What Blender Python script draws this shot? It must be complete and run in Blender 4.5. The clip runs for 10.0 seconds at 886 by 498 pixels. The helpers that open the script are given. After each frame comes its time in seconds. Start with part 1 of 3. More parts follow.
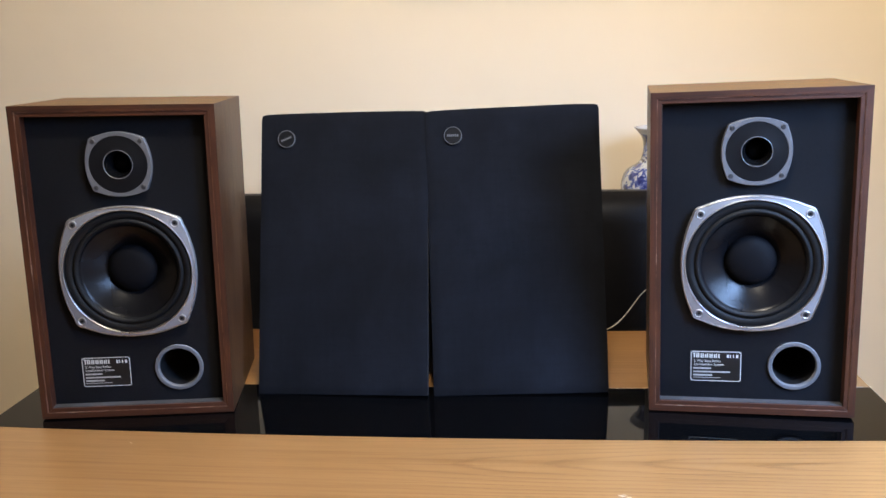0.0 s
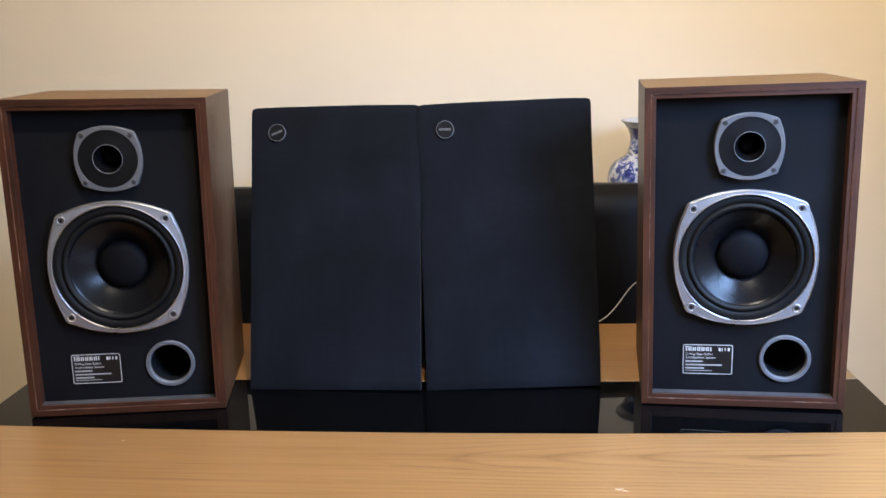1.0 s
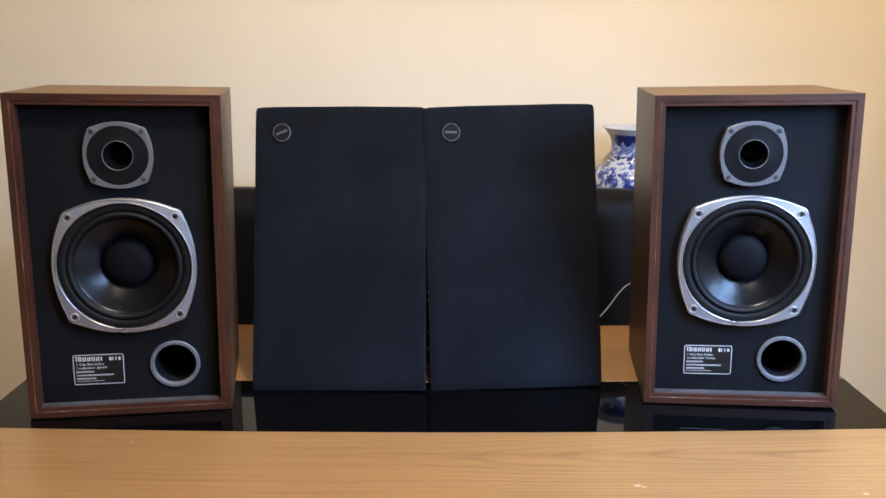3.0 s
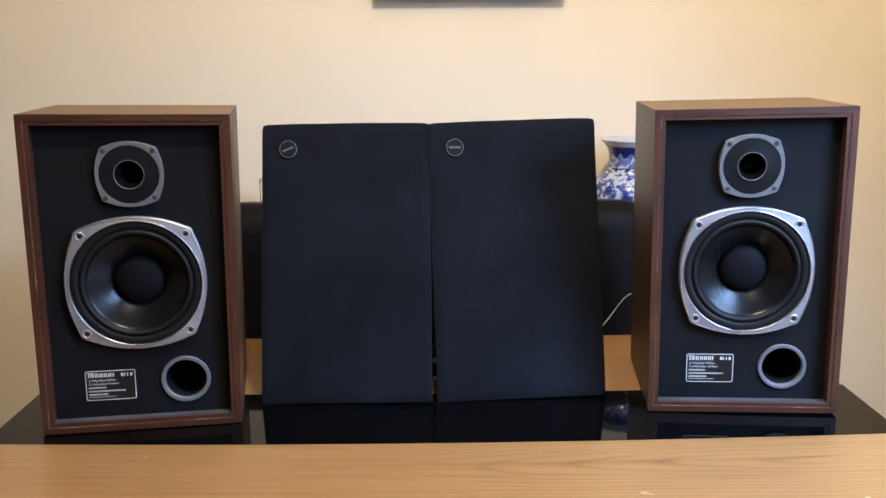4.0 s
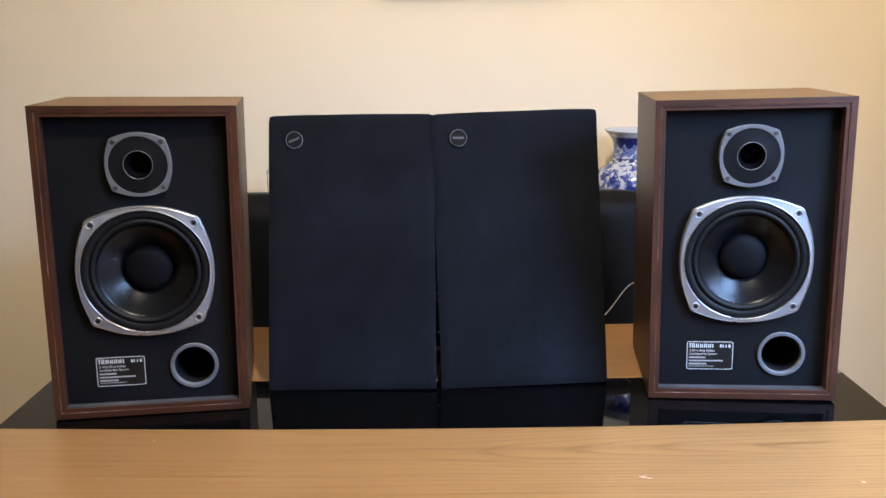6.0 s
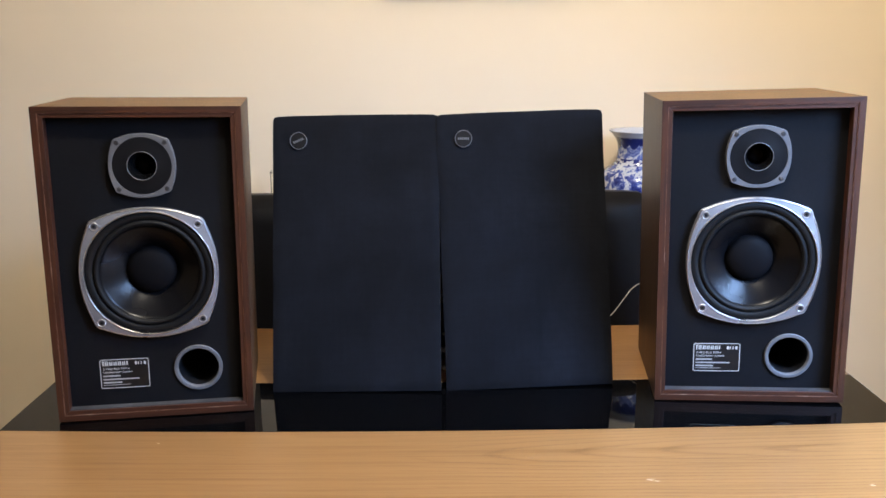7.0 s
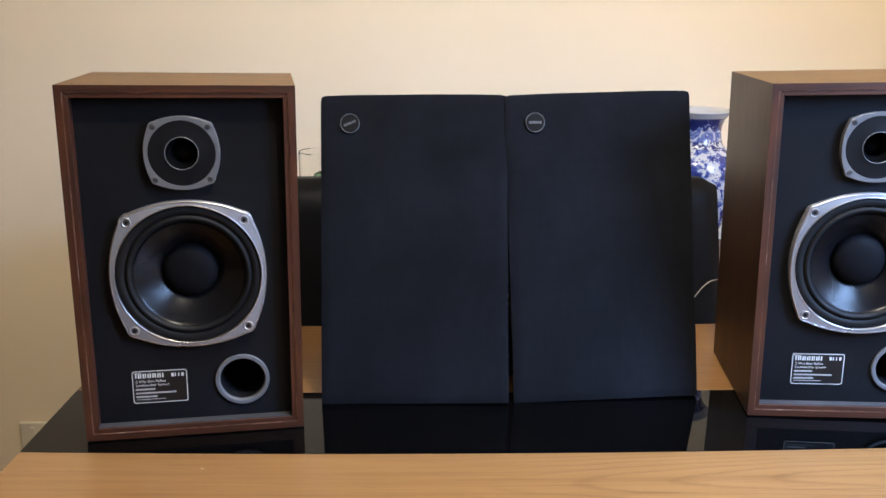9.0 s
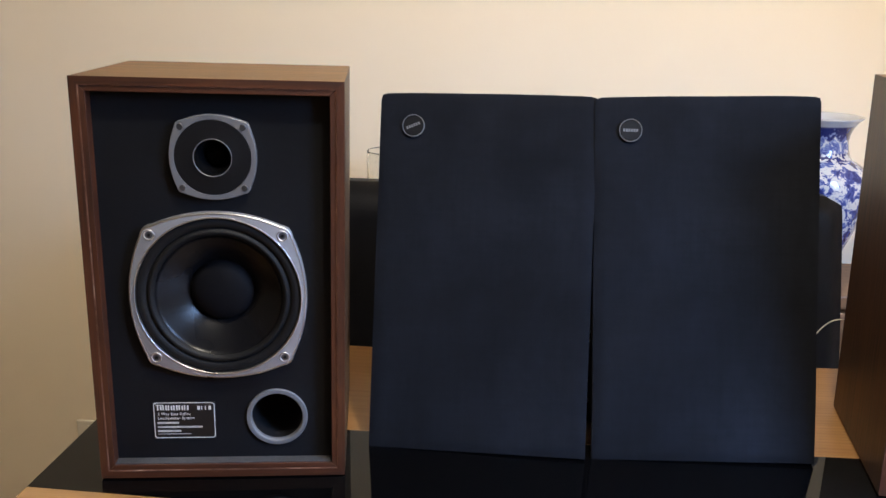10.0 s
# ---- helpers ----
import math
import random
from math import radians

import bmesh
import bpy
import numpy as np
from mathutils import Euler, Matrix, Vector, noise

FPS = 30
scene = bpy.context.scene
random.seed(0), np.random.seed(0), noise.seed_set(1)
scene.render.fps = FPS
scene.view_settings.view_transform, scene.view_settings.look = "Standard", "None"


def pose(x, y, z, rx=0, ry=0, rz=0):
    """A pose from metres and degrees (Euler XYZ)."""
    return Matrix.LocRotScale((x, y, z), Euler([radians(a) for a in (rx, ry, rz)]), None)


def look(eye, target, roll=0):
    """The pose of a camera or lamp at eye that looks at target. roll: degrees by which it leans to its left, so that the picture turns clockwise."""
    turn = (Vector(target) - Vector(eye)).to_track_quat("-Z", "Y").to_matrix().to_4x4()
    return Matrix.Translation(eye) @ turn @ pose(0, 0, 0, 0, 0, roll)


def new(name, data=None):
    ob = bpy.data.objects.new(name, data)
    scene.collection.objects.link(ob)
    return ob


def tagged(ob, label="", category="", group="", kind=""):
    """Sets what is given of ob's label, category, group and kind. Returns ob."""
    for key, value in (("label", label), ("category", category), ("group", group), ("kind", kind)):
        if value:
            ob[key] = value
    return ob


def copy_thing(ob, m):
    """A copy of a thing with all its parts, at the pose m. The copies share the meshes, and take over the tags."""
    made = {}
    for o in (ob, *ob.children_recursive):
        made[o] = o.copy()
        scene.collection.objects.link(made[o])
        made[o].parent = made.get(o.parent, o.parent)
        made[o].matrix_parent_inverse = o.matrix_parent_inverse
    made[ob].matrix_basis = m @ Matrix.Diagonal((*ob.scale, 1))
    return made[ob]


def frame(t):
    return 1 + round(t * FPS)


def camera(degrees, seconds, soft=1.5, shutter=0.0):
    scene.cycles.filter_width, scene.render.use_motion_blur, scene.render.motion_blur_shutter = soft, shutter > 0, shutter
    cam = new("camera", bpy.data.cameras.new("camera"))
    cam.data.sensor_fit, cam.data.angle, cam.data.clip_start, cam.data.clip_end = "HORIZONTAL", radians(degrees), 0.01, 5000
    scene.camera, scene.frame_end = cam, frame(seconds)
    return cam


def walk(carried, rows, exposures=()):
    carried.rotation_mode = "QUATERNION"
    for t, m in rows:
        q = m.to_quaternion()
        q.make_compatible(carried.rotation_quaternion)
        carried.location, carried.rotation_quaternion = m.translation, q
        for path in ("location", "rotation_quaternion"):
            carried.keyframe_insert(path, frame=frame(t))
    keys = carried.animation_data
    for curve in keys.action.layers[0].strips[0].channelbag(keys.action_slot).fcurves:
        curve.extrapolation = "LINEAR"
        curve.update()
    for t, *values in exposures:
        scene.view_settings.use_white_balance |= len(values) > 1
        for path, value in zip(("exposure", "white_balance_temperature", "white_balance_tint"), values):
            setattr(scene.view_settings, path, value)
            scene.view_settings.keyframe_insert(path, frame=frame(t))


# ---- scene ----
cam = camera(54.3, 10.0, soft=1.5)
PATH = [
    (0, (-0.0069, 0.0405, 1.2773), (-0.2388, 1.9770, 0.8341), -1.49),
    (0.5, (-0.0164, 0.0399, 1.2818), (-0.2230, 1.9781, 0.8339), -1.45),
    (1, (-0.0320, 0.0419, 1.2841), (-0.2097, 1.9787, 0.8168), -1.28),
    (1.5, (-0.0543, 0.0418, 1.2862), (-0.1948, 1.9771, 0.8000), -1.05),
    (2, (-0.0809, 0.0371, 1.2853), (-0.1819, 1.9750, 0.7996), -0.42),
    (2.2, (-0.0880, 0.0358, 1.2796), (-0.1790, 1.9763, 0.8024), -0.07),
    (3.3, (-0.1520, 0.0170, 1.2871), (-0.1690, 1.9640, 0.8307), 0.09),
    (3.5, (-0.1547, 0.0128, 1.2900), (-0.1718, 1.9599, 0.8364), -0.08),
    (4, (-0.1580, 0.0024, 1.2936), (-0.1720, 1.9547, 0.8575), -0.31),
    (4.5, (-0.1540, -0.0106, 1.2965), (-0.1752, 1.9457, 0.8787), -0.49),
    (5, (-0.1539, -0.0132, 1.2964), (-0.1684, 1.9395, 0.8629), -0.44),
    (5.5, (-0.1487, -0.0183, 1.2937), (-0.1771, 1.9292, 0.8394), -0.38),
    (7, (-0.1550, -0.0111, 1.2936), (-0.1935, 1.9361, 0.8403), -0.49),
    (7.5, (-0.1802, 0.0120, 1.2976), (-0.1998, 1.9578, 0.8341), -0.56),
    (8, (-0.2194, 0.0439, 1.2929), (-0.2006, 1.9832, 0.8032), -0.71),
    (8.5, (-0.2601, 0.0817, 1.2946), (-0.2360, 2.0112, 0.7723), -0.39),
    (9, (-0.2753, 0.1373, 1.3003), (-0.2838, 2.0676, 0.7770), 0.07),
    (9.5, (-0.2672, 0.2164, 1.2986), (-0.3568, 2.1443, 0.7766), 0.41),
    (10, (-0.2568, 0.3169, 1.2955), (-0.4697, 2.2288, 0.7503), 0.80),
]
walk(cam, [(t, look(eye, target, roll)) for t, eye, target, roll in PATH])
scene.view_settings.exposure = 0.0

# ---- world and lights ----
world = bpy.data.worlds.new("sky")
scene.world = world
world.use_nodes = True
wn = world.node_tree
sky = wn.nodes.new("ShaderNodeTexSky")
sky.sky_type, sky.sun_disc = "NISHITA", False
sky.sun_elevation, sky.sun_rotation = radians(35), radians(200)
wn.links.new(sky.outputs["Color"], wn.nodes["Background"].inputs["Color"])
wn.nodes["Background"].inputs["Strength"].default_value = 0.1

TABLE_X, TABLE_LOW, TABLE_SAG = -0.165, 0.7570, 0.0165


def table_z(x):
    """Height of the table's top, which sags a few millimetres towards its middle."""
    return TABLE_LOW + TABLE_SAG * (x - TABLE_X) ** 2


WALL_Y = 2.125            # face of the wall behind the table
ROOM_W, ROOM_E, ROOM_S, ROOM_H = -3.2, 1.02, -3.6, 2.5
WIN_Y0, WIN_Y1, WIN_Z0, WIN_Z1 = 0.20, 0.84, 1.10, 2.15


def area_lamp(name, m, w, h, power, colour, spread):
    d = bpy.data.lights.new(name, "AREA")
    d.shape, d.size, d.size_y, d.energy, d.color = "RECTANGLE", w, h, power, colour
    d.spread = radians(spread)
    ob = new(name, d)
    ob.matrix_world = m
    return ob


# daylight in the window's opening, on the right-hand wall
area_lamp("window_daylight", look((ROOM_E + 0.01, (WIN_Y0 + WIN_Y1) / 2, (WIN_Z0 + WIN_Z1) / 2), (0.38, 0.98, 0.78)),
          0.50, 0.80, 25, (0.33, 0.55, 1.0), 100)
bulb = bpy.data.lights.new("ceiling_bulb", "POINT")
bulb.energy, bulb.color, bulb.shadow_soft_size = 65, (0.900, 0.818, 0.695), 0.05
new("ceiling_bulb", bulb).location = (-0.04, 0.74, 2.26)


# ---- materials ----
VASE_H = 0.3146


def nodes_of(name):
    m = bpy.data.materials.new(name)
    m.use_nodes = True
    nt = m.node_tree
    return m, nt, nt.nodes["Principled BSDF"]


def texco(nt, scale=(1, 1, 1), kind="Object"):
    tc = nt.nodes.new("ShaderNodeTexCoord")
    mp = nt.nodes.new("ShaderNodeMapping")
    mp.inputs["Scale"].default_value = scale
    nt.links.new(tc.outputs[kind], mp.inputs["Vector"])
    return mp.outputs["Vector"]


def noise_tex(nt, vec, scale, detail=4.0, rough=0.55, distortion=0.0):
    n = nt.nodes.new("ShaderNodeTexNoise")
    n.inputs["Scale"].default_value = scale
    n.inputs["Detail"].default_value = detail
    n.inputs["Roughness"].default_value = rough
    n.inputs["Distortion"].default_value = distortion
    nt.links.new(vec, n.inputs["Vector"])
    return n.outputs["Fac"]


def ramp(nt, fac, stops):
    r = nt.nodes.new("ShaderNodeValToRGB")
    el = r.color_ramp.elements
    while len(el) < len(stops):
        el.new(0.5)
    for e, (p, c) in zip(el, stops):
        e.position, e.color = p, (*c, 1) if len(c) == 3 else c
    nt.links.new(fac, r.inputs["Fac"])
    return r.outputs["Color"]


def mix(nt, fac, a, b, mode="MIX"):
    m = nt.nodes.new("ShaderNodeMix")
    m.data_type, m.blend_type = "RGBA", mode
    for k, v in ((0, fac), (6, a), (7, b)):
        if isinstance(v, (int, float)):
            m.inputs[k].default_value = v
        elif isinstance(v, tuple):
            m.inputs[k].default_value = (*v, 1)
        else:
            nt.links.new(v, m.inputs[k])
    return m.outputs[2]


def bump(nt, bsdf, height, strength, dist):
    b = nt.nodes.new("ShaderNodeBump")
    b.inputs["Strength"].default_value, b.inputs["Distance"].default_value = strength, dist
    nt.links.new(height, b.inputs["Height"])
    nt.links.new(b.outputs["Normal"], bsdf.inputs["Normal"])


def plain(name, c, rough=0.5, metal=0.0, vary=0.12, scale=30, bump_d=0.0002, coat=0.0, spec=0.5):
    """One colour with a little mottling at two scales and a fine relief."""
    m, nt, b = nodes_of(name)
    v = texco(nt)
    big, fine = noise_tex(nt, v, scale * 0.2, 3), noise_tex(nt, v, scale * 4, 5)
    lo, hi = tuple(x * (1 - vary) for x in c), tuple(min(1, x * (1 + vary)) for x in c)
    col = ramp(nt, big, [(0.3, lo), (0.7, hi)])
    col = mix(nt, 0.25, col, ramp(nt, fine, [(0.35, lo), (0.65, hi)]))
    nt.links.new(col, b.inputs["Base Color"])
    rr = ramp(nt, big, [(0.3, (max(0, rough - 0.06),) * 3), (0.7, (min(1, rough + 0.06),) * 3)])
    nt.links.new(rr, b.inputs["Roughness"])
    b.inputs["Metallic"].default_value = metal
    b.inputs["Specular IOR Level"].default_value = spec
    b.inputs["Coat Weight"].default_value = coat
    if bump_d:
        bump(nt, b, fine, 0.4, bump_d)
    return m


def wood(name, light, dark, stretch, rough=0.4, scale=1.0, cathedral=0.4, coat=0.0, fine_dark=0.35):
    """Veneer: long fibres along the axis that stretch leaves small, broad figure, fine pores."""
    m, nt, b = nodes_of(name)
    v = texco(nt, tuple(s * scale for s in stretch))
    figure = noise_tex(nt, v, 1.6, 3, 0.5, 1.2)
    wave = nt.nodes.new("ShaderNodeTexWave")
    wave.wave_type, wave.bands_direction = "RINGS", "Z"
    wave.inputs["Scale"].default_value = 0.55
    wave.inputs["Distortion"].default_value = 9.0
    wave.inputs["Detail"].default_value = 3.0
    wave.inputs["Detail Scale"].default_value = 0.6
    nt.links.new(v, wave.inputs["Vector"])
    fibre = noise_tex(nt, texco(nt, tuple(s * scale * (3.5 if s > 4 else 1.0) for s in stretch)), 7.0, 5, 0.65)
    mid = tuple((a + c) / 2 for a, c in zip(light, dark))
    base = ramp(nt, figure, [(0.28, dark), (0.5, mid), (0.75, light)])
    rings = ramp(nt, wave.outputs["Color"], [(0.0, mid), (0.55, light), (0.9, light), (1.0, dark)])
    col = mix(nt, cathedral, base, rings)
    pores = ramp(nt, fibre, [(0.33, (1 - fine_dark,) * 3), (0.52, (1, 1, 1))])
    col = mix(nt, 0.8, col, pores, "MULTIPLY")
    patches = ramp(nt, noise_tex(nt, texco(nt), 4.0, 2), [(0.3, (0.9, 0.88, 0.86)), (0.7, (1, 1, 1))])
    col = mix(nt, 1.0, col, patches, "MULTIPLY")
    nt.links.new(col, b.inputs["Base Color"])
    nt.links.new(ramp(nt, fibre, [(0.3, (rough + 0.12,) * 3), (0.7, (rough,) * 3)]), b.inputs["Roughness"])
    b.inputs["Coat Weight"].default_value = coat
    b.inputs["Coat Roughness"].default_value = 0.25
    bump(nt, b, fibre, 0.25, 0.0002)
    return m


def make_oak():
    """Honey veneer with long grain along x, nested cathedral arches, fine streaks and pores."""
    m, nt, b = nodes_of("honey_oak_veneer")
    light, mid, dark = (0.318, 0.166, 0.060), (0.284, 0.141, 0.047), (0.176, 0.079, 0.024)
    warp = nt.nodes.new("ShaderNodeTexNoise")
    warp.inputs["Scale"].default_value, warp.inputs["Detail"].default_value = 1.0, 2.0
    nt.links.new(texco(nt, (3.0, 9.0, 9.0)), warp.inputs["Vector"])
    wob = nt.nodes.new("ShaderNodeVectorMath")
    wob.operation, wob.inputs[1].default_value = "MULTIPLY_ADD", (0.25, 0.022, 0.0)
    nt.links.new(warp.outputs["Color"], wob.inputs[0])
    tc = nt.nodes.new("ShaderNodeTexCoord")
    nt.links.new(tc.outputs["Object"], wob.inputs[2])

    def arches(x, y, narrow, spacing):
        mp = nt.nodes.new("ShaderNodeMapping")
        mp.vector_type = "POINT"
        mp.inputs["Location"].default_value = (-(x + 0.125) * narrow, -(y + 0.011), 0)
        mp.inputs["Scale"].default_value = (narrow, 1, 0)
        nt.links.new(wob.outputs[0], mp.inputs["Vector"])
        w = nt.nodes.new("ShaderNodeTexWave")
        w.wave_type, w.rings_direction, w.wave_profile = "RINGS", "SPHERICAL", "SAW"
        for key, val in (("Scale", 0.314 / spacing), ("Distortion", 1.6), ("Detail", 3.0), ("Detail Scale", 40.0), ("Detail Roughness", 0.55)):
            w.inputs[key].default_value = val
        nt.links.new(mp.outputs["Vector"], w.inputs["Vector"])
        return w.outputs["Fac"]
    growth = ramp(nt, arches(0.85, -0.165, 0.060, 0.0080), [(0.0, mid), (0.45, light), (0.72, light), (0.93, dark), (1.0, mid)])
    second = ramp(nt, arches(-0.95, -0.125, 0.045, 0.014), [(0.0, mid), (0.5, light), (0.9, mid), (1.0, mid)])
    broad = ramp(nt, noise_tex(nt, texco(nt, (1.2, 9, 9)), 1.8, 4, 0.6, 0.8), [(0.3, mid), (0.7, light)])
    sheets = nt.nodes.new("ShaderNodeSeparateXYZ")
    nt.links.new(wob.outputs[0], sheets.inputs[0])
    col = mix(nt, ramp(nt, sheets.outputs["X"], [(0.02, (1, 1, 1)), (0.22, (0, 0, 0))]), growth, second)
    col = mix(nt, 0.7, broad, col)
    streaks = noise_tex(nt, texco(nt, (1.0, 70, 70)), 1.5, 6, 0.7, 0.5)
    col = mix(nt, 0.75, col, ramp(nt, streaks, [(0.34, (0.80, 0.72, 0.62)), (0.50, (1, 1, 1)), (0.68, (1.10, 1.09, 1.08))]), "MULTIPLY")
    fibre = noise_tex(nt, texco(nt, (2.2, 120, 120)), 2.2, 6, 0.72)
    col = mix(nt, 0.6, col, ramp(nt, fibre, [(0.32, (0.76, 0.70, 0.62)), (0.52, (1, 1, 1))]), "MULTIPLY")
    flecks = noise_tex(nt, texco(nt, (9, 260, 260)), 2.0, 2)
    col = mix(nt, ramp(nt, flecks, [(0.66, (0, 0, 0)), (0.74, (0.45, 0.45, 0.45))]), col, dark)
    nt.links.new(col, b.inputs["Base Color"])
    nt.links.new(ramp(nt, fibre, [(0.3, (0.42,) * 3), (0.7, (0.30,) * 3)]), b.inputs["Roughness"])
    b.inputs["Coat Weight"].default_value, b.inputs["Coat Roughness"].default_value = 0.5, 0.4
    bump(nt, b, fibre, 0.25, 0.0002)
    return m


def make_wall_paint():
    m, nt, b = nodes_of("cream_wall_paint")
    v = texco(nt)
    col = ramp(nt, noise_tex(nt, v, 1.3, 4), [(0.3, (0.82, 0.70, 0.52)), (0.7, (0.86, 0.74, 0.56))])
    nt.links.new(col, b.inputs["Base Color"])
    b.inputs["Roughness"].default_value = 0.75
    bump(nt, b, noise_tex(nt, v, 160, 4), 0.25, 0.0006)
    return m


def make_cloth():
    m, nt, b = nodes_of("black_grille_cloth")
    v = texco(nt)
    w1, w2 = nt.nodes.new("ShaderNodeTexWave"), nt.nodes.new("ShaderNodeTexWave")
    for w, d in ((w1, "X"), (w2, "Z")):
        w.wave_type, w.bands_direction = "BANDS", d
        w.inputs["Scale"].default_value = 260
        w.inputs["Distortion"].default_value = 0.6
        nt.links.new(v, w.inputs["Vector"])
    weave = mix(nt, 0.5, w1.outputs["Color"], w2.outputs["Color"], "MULTIPLY")
    dust = ramp(nt, noise_tex(nt, v, 9, 5, 0.6, 0.4), [(0.35, (0.0043, 0.0050, 0.0075)), (0.7, (0.0086, 0.0100, 0.0148))])
    col = mix(nt, 0.12, dust, weave, "MULTIPLY")
    threads = noise_tex(nt, texco(nt, (160, 160, 14)), 1.0, 3, 0.6)
    col = mix(nt, 0.45, col, ramp(nt, threads, [(0.3, (0.5, 0.5, 0.5)), (0.7, (1, 1, 1))]), "MULTIPLY")
    weft = noise_tex(nt, texco(nt, (14, 160, 220)), 1.0, 3, 0.6)
    col = mix(nt, 0.3, col, ramp(nt, weft, [(0.3, (0.6, 0.6, 0.6)), (0.7, (1.25, 1.25, 1.25))]), "MULTIPLY")
    lint = noise_tex(nt, v, 70, 4, 0.65)
    col = mix(nt, 0.6, col, ramp(nt, lint, [(0.3, (0.7, 0.7, 0.72)), (0.55, (1, 1, 1))]), "MULTIPLY")
    nt.links.new(col, b.inputs["Base Color"])
    b.inputs["Roughness"].default_value = 0.85
    b.inputs["Specular IOR Level"].default_value = 0.09
    b.inputs["Sheen Weight"].default_value = 0.04
    b.inputs["Sheen Roughness"].default_value = 0.5
    bump(nt, b, noise_tex(nt, v, 700, 3), 0.35, 0.0004)
    return m


def make_leather():
    m, nt, b = nodes_of("black_leather")
    v = texco(nt)
    vo = nt.nodes.new("ShaderNodeTexVoronoi")
    vo.inputs["Scale"].default_value = 420
    nt.links.new(v, vo.inputs["Vector"])
    nt.links.new(ramp(nt, noise_tex(nt, v, 12, 4), [(0.3, (0.0032, 0.0032, 0.0042)), (0.7, (0.0056, 0.0055, 0.0066))]), b.inputs["Base Color"])
    nt.links.new(ramp(nt, noise_tex(nt, v, 25, 4), [(0.3, (0.38,) * 3), (0.7, (0.5,) * 3)]), b.inputs["Roughness"])
    b.inputs["Specular IOR Level"].default_value = 0.11
    bump(nt, b, vo.outputs["Distance"], 0.25, 0.0005)
    return m


def make_porcelain():
    """White glaze painted in cobalt: plain rim, scalloped collar, washed floral neck, lattice belt, leafy body."""
    m, nt, b = nodes_of("blue_and_white_glaze")
    v = texco(nt)
    sep = nt.nodes.new("ShaderNodeSeparateXYZ")
    nt.links.new(v, sep.inputs[0])
    white, wash, blue, deep = (0.47, 0.475, 0.49), (0.16, 0.20, 0.37), (0.045, 0.065, 0.23), (0.016, 0.022, 0.115)

    def math_node(op, a, c=None):
        n = nt.nodes.new("ShaderNodeMath")
        n.operation = op
        for k, val in ((0, a), (1, c)):
            if isinstance(val, (int, float)):
                n.inputs[k].default_value = val
            elif val is not None:
                nt.links.new(val, n.inputs[k])
        return n.outputs[0]
    turn = math_node("ARCTAN2", sep.outputs["Y"], sep.outputs["X"])
    scallop = math_node("ABSOLUTE", math_node("SINE", math_node("MULTIPLY", turn, 7.0)))
    height = math_node("DIVIDE", sep.outputs["Z"], VASE_H)
    edge = math_node("SUBTRACT", height, math_node("MULTIPLY", scallop, -0.035))
    flowers = noise_tex(nt, v, 46, 3, 0.6, 0.8)
    leaves = noise_tex(nt, v, 85, 2, 0.5, 2.0)
    body = ramp(nt, flowers, [(0.47, white), (0.50, wash), (0.54, blue), (0.62, deep), (0.72, deep)])
    body = mix(nt, ramp(nt, leaves, [(0.60, (0, 0, 0)), (0.64, (1, 1, 1))]), body, blue)
    neck = ramp(nt, noise_tex(nt, v, 60, 3, 0.6, 1.2), [(0.40, white), (0.47, wash), (0.56, blue), (0.66, wash)])
    lattice = ramp(nt, noise_tex(nt, v, 75, 2, 0.5, 0.5), [(0.46, deep), (0.50, white), (0.60, white), (0.64, deep)])
    collar = ramp(nt, noise_tex(nt, v, 90, 2), [(0.60, deep), (0.68, wash)])
    step = lambda fac, p: ramp(nt, fac, [(p - 0.004, (0, 0, 0)), (p + 0.004, (1, 1, 1))])
    col = mix(nt, step(height, 0.755), body, lattice)
    col = mix(nt, step(height, 0.80), col, neck)
    col = mix(nt, step(edge, 0.905), col, collar)
    col = mix(nt, step(height, 0.955), col, white)
    foot = step(height, 0.075)
    nt.links.new(mix(nt, foot, collar, col), b.inputs["Base Color"])
    b.inputs["Roughness"].default_value = 0.12
    b.inputs["Coat Weight"].default_value = 0.5
    return m


def make_glass(name, c, rough=0.02):
    m, nt, b = nodes_of(name)
    b.inputs["Base Color"].default_value = (*c, 1)
    b.inputs["Transmission Weight"].default_value = 1.0
    b.inputs["Roughness"].default_value = rough
    return m


def make_table_glass():
    m, nt, b = nodes_of("black_table_glass")
    v = texco(nt)
    smears = noise_tex(nt, v, 14, 5, 0.6, 1.0)
    b.inputs["Base Color"].default_value = (0.0013, 0.0013, 0.0015, 1)
    nt.links.new(ramp(nt, smears, [(0.35, (0.012,) * 3), (0.75, (0.05,) * 3)]), b.inputs["Roughness"])
    b.inputs["IOR"].default_value = 1.5
    b.inputs["Specular IOR Level"].default_value = 0.22
    return m


def make_floor():
    return wood("floor_laminate", (0.16, 0.10, 0.06), (0.10, 0.06, 0.035), (1.2, 14, 14), 0.45)


WALL = make_wall_paint()
CEIL = plain("white_ceiling_paint", (0.80, 0.79, 0.76), 0.8, 0, 0.03, 20, 0.0004)
FLOOR = make_floor()
WHITE = plain("cream_plastic", (0.70, 0.64, 0.52), 0.35, 0, 0.04)
OAK = make_oak()
# one walnut: side shade put into the upright colour, top light into the across
WALNUT_UP_SHADED = wood("walnut_veneer_upright_shaded", (0.084, 0.031, 0.0080), (0.025, 0.0090, 0.0026), (22, 22, 1.6), 0.42, 1.0, 0.35, 0.1, 0.6)
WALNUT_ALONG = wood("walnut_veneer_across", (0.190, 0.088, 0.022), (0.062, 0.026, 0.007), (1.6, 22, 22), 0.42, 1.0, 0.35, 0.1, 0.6)
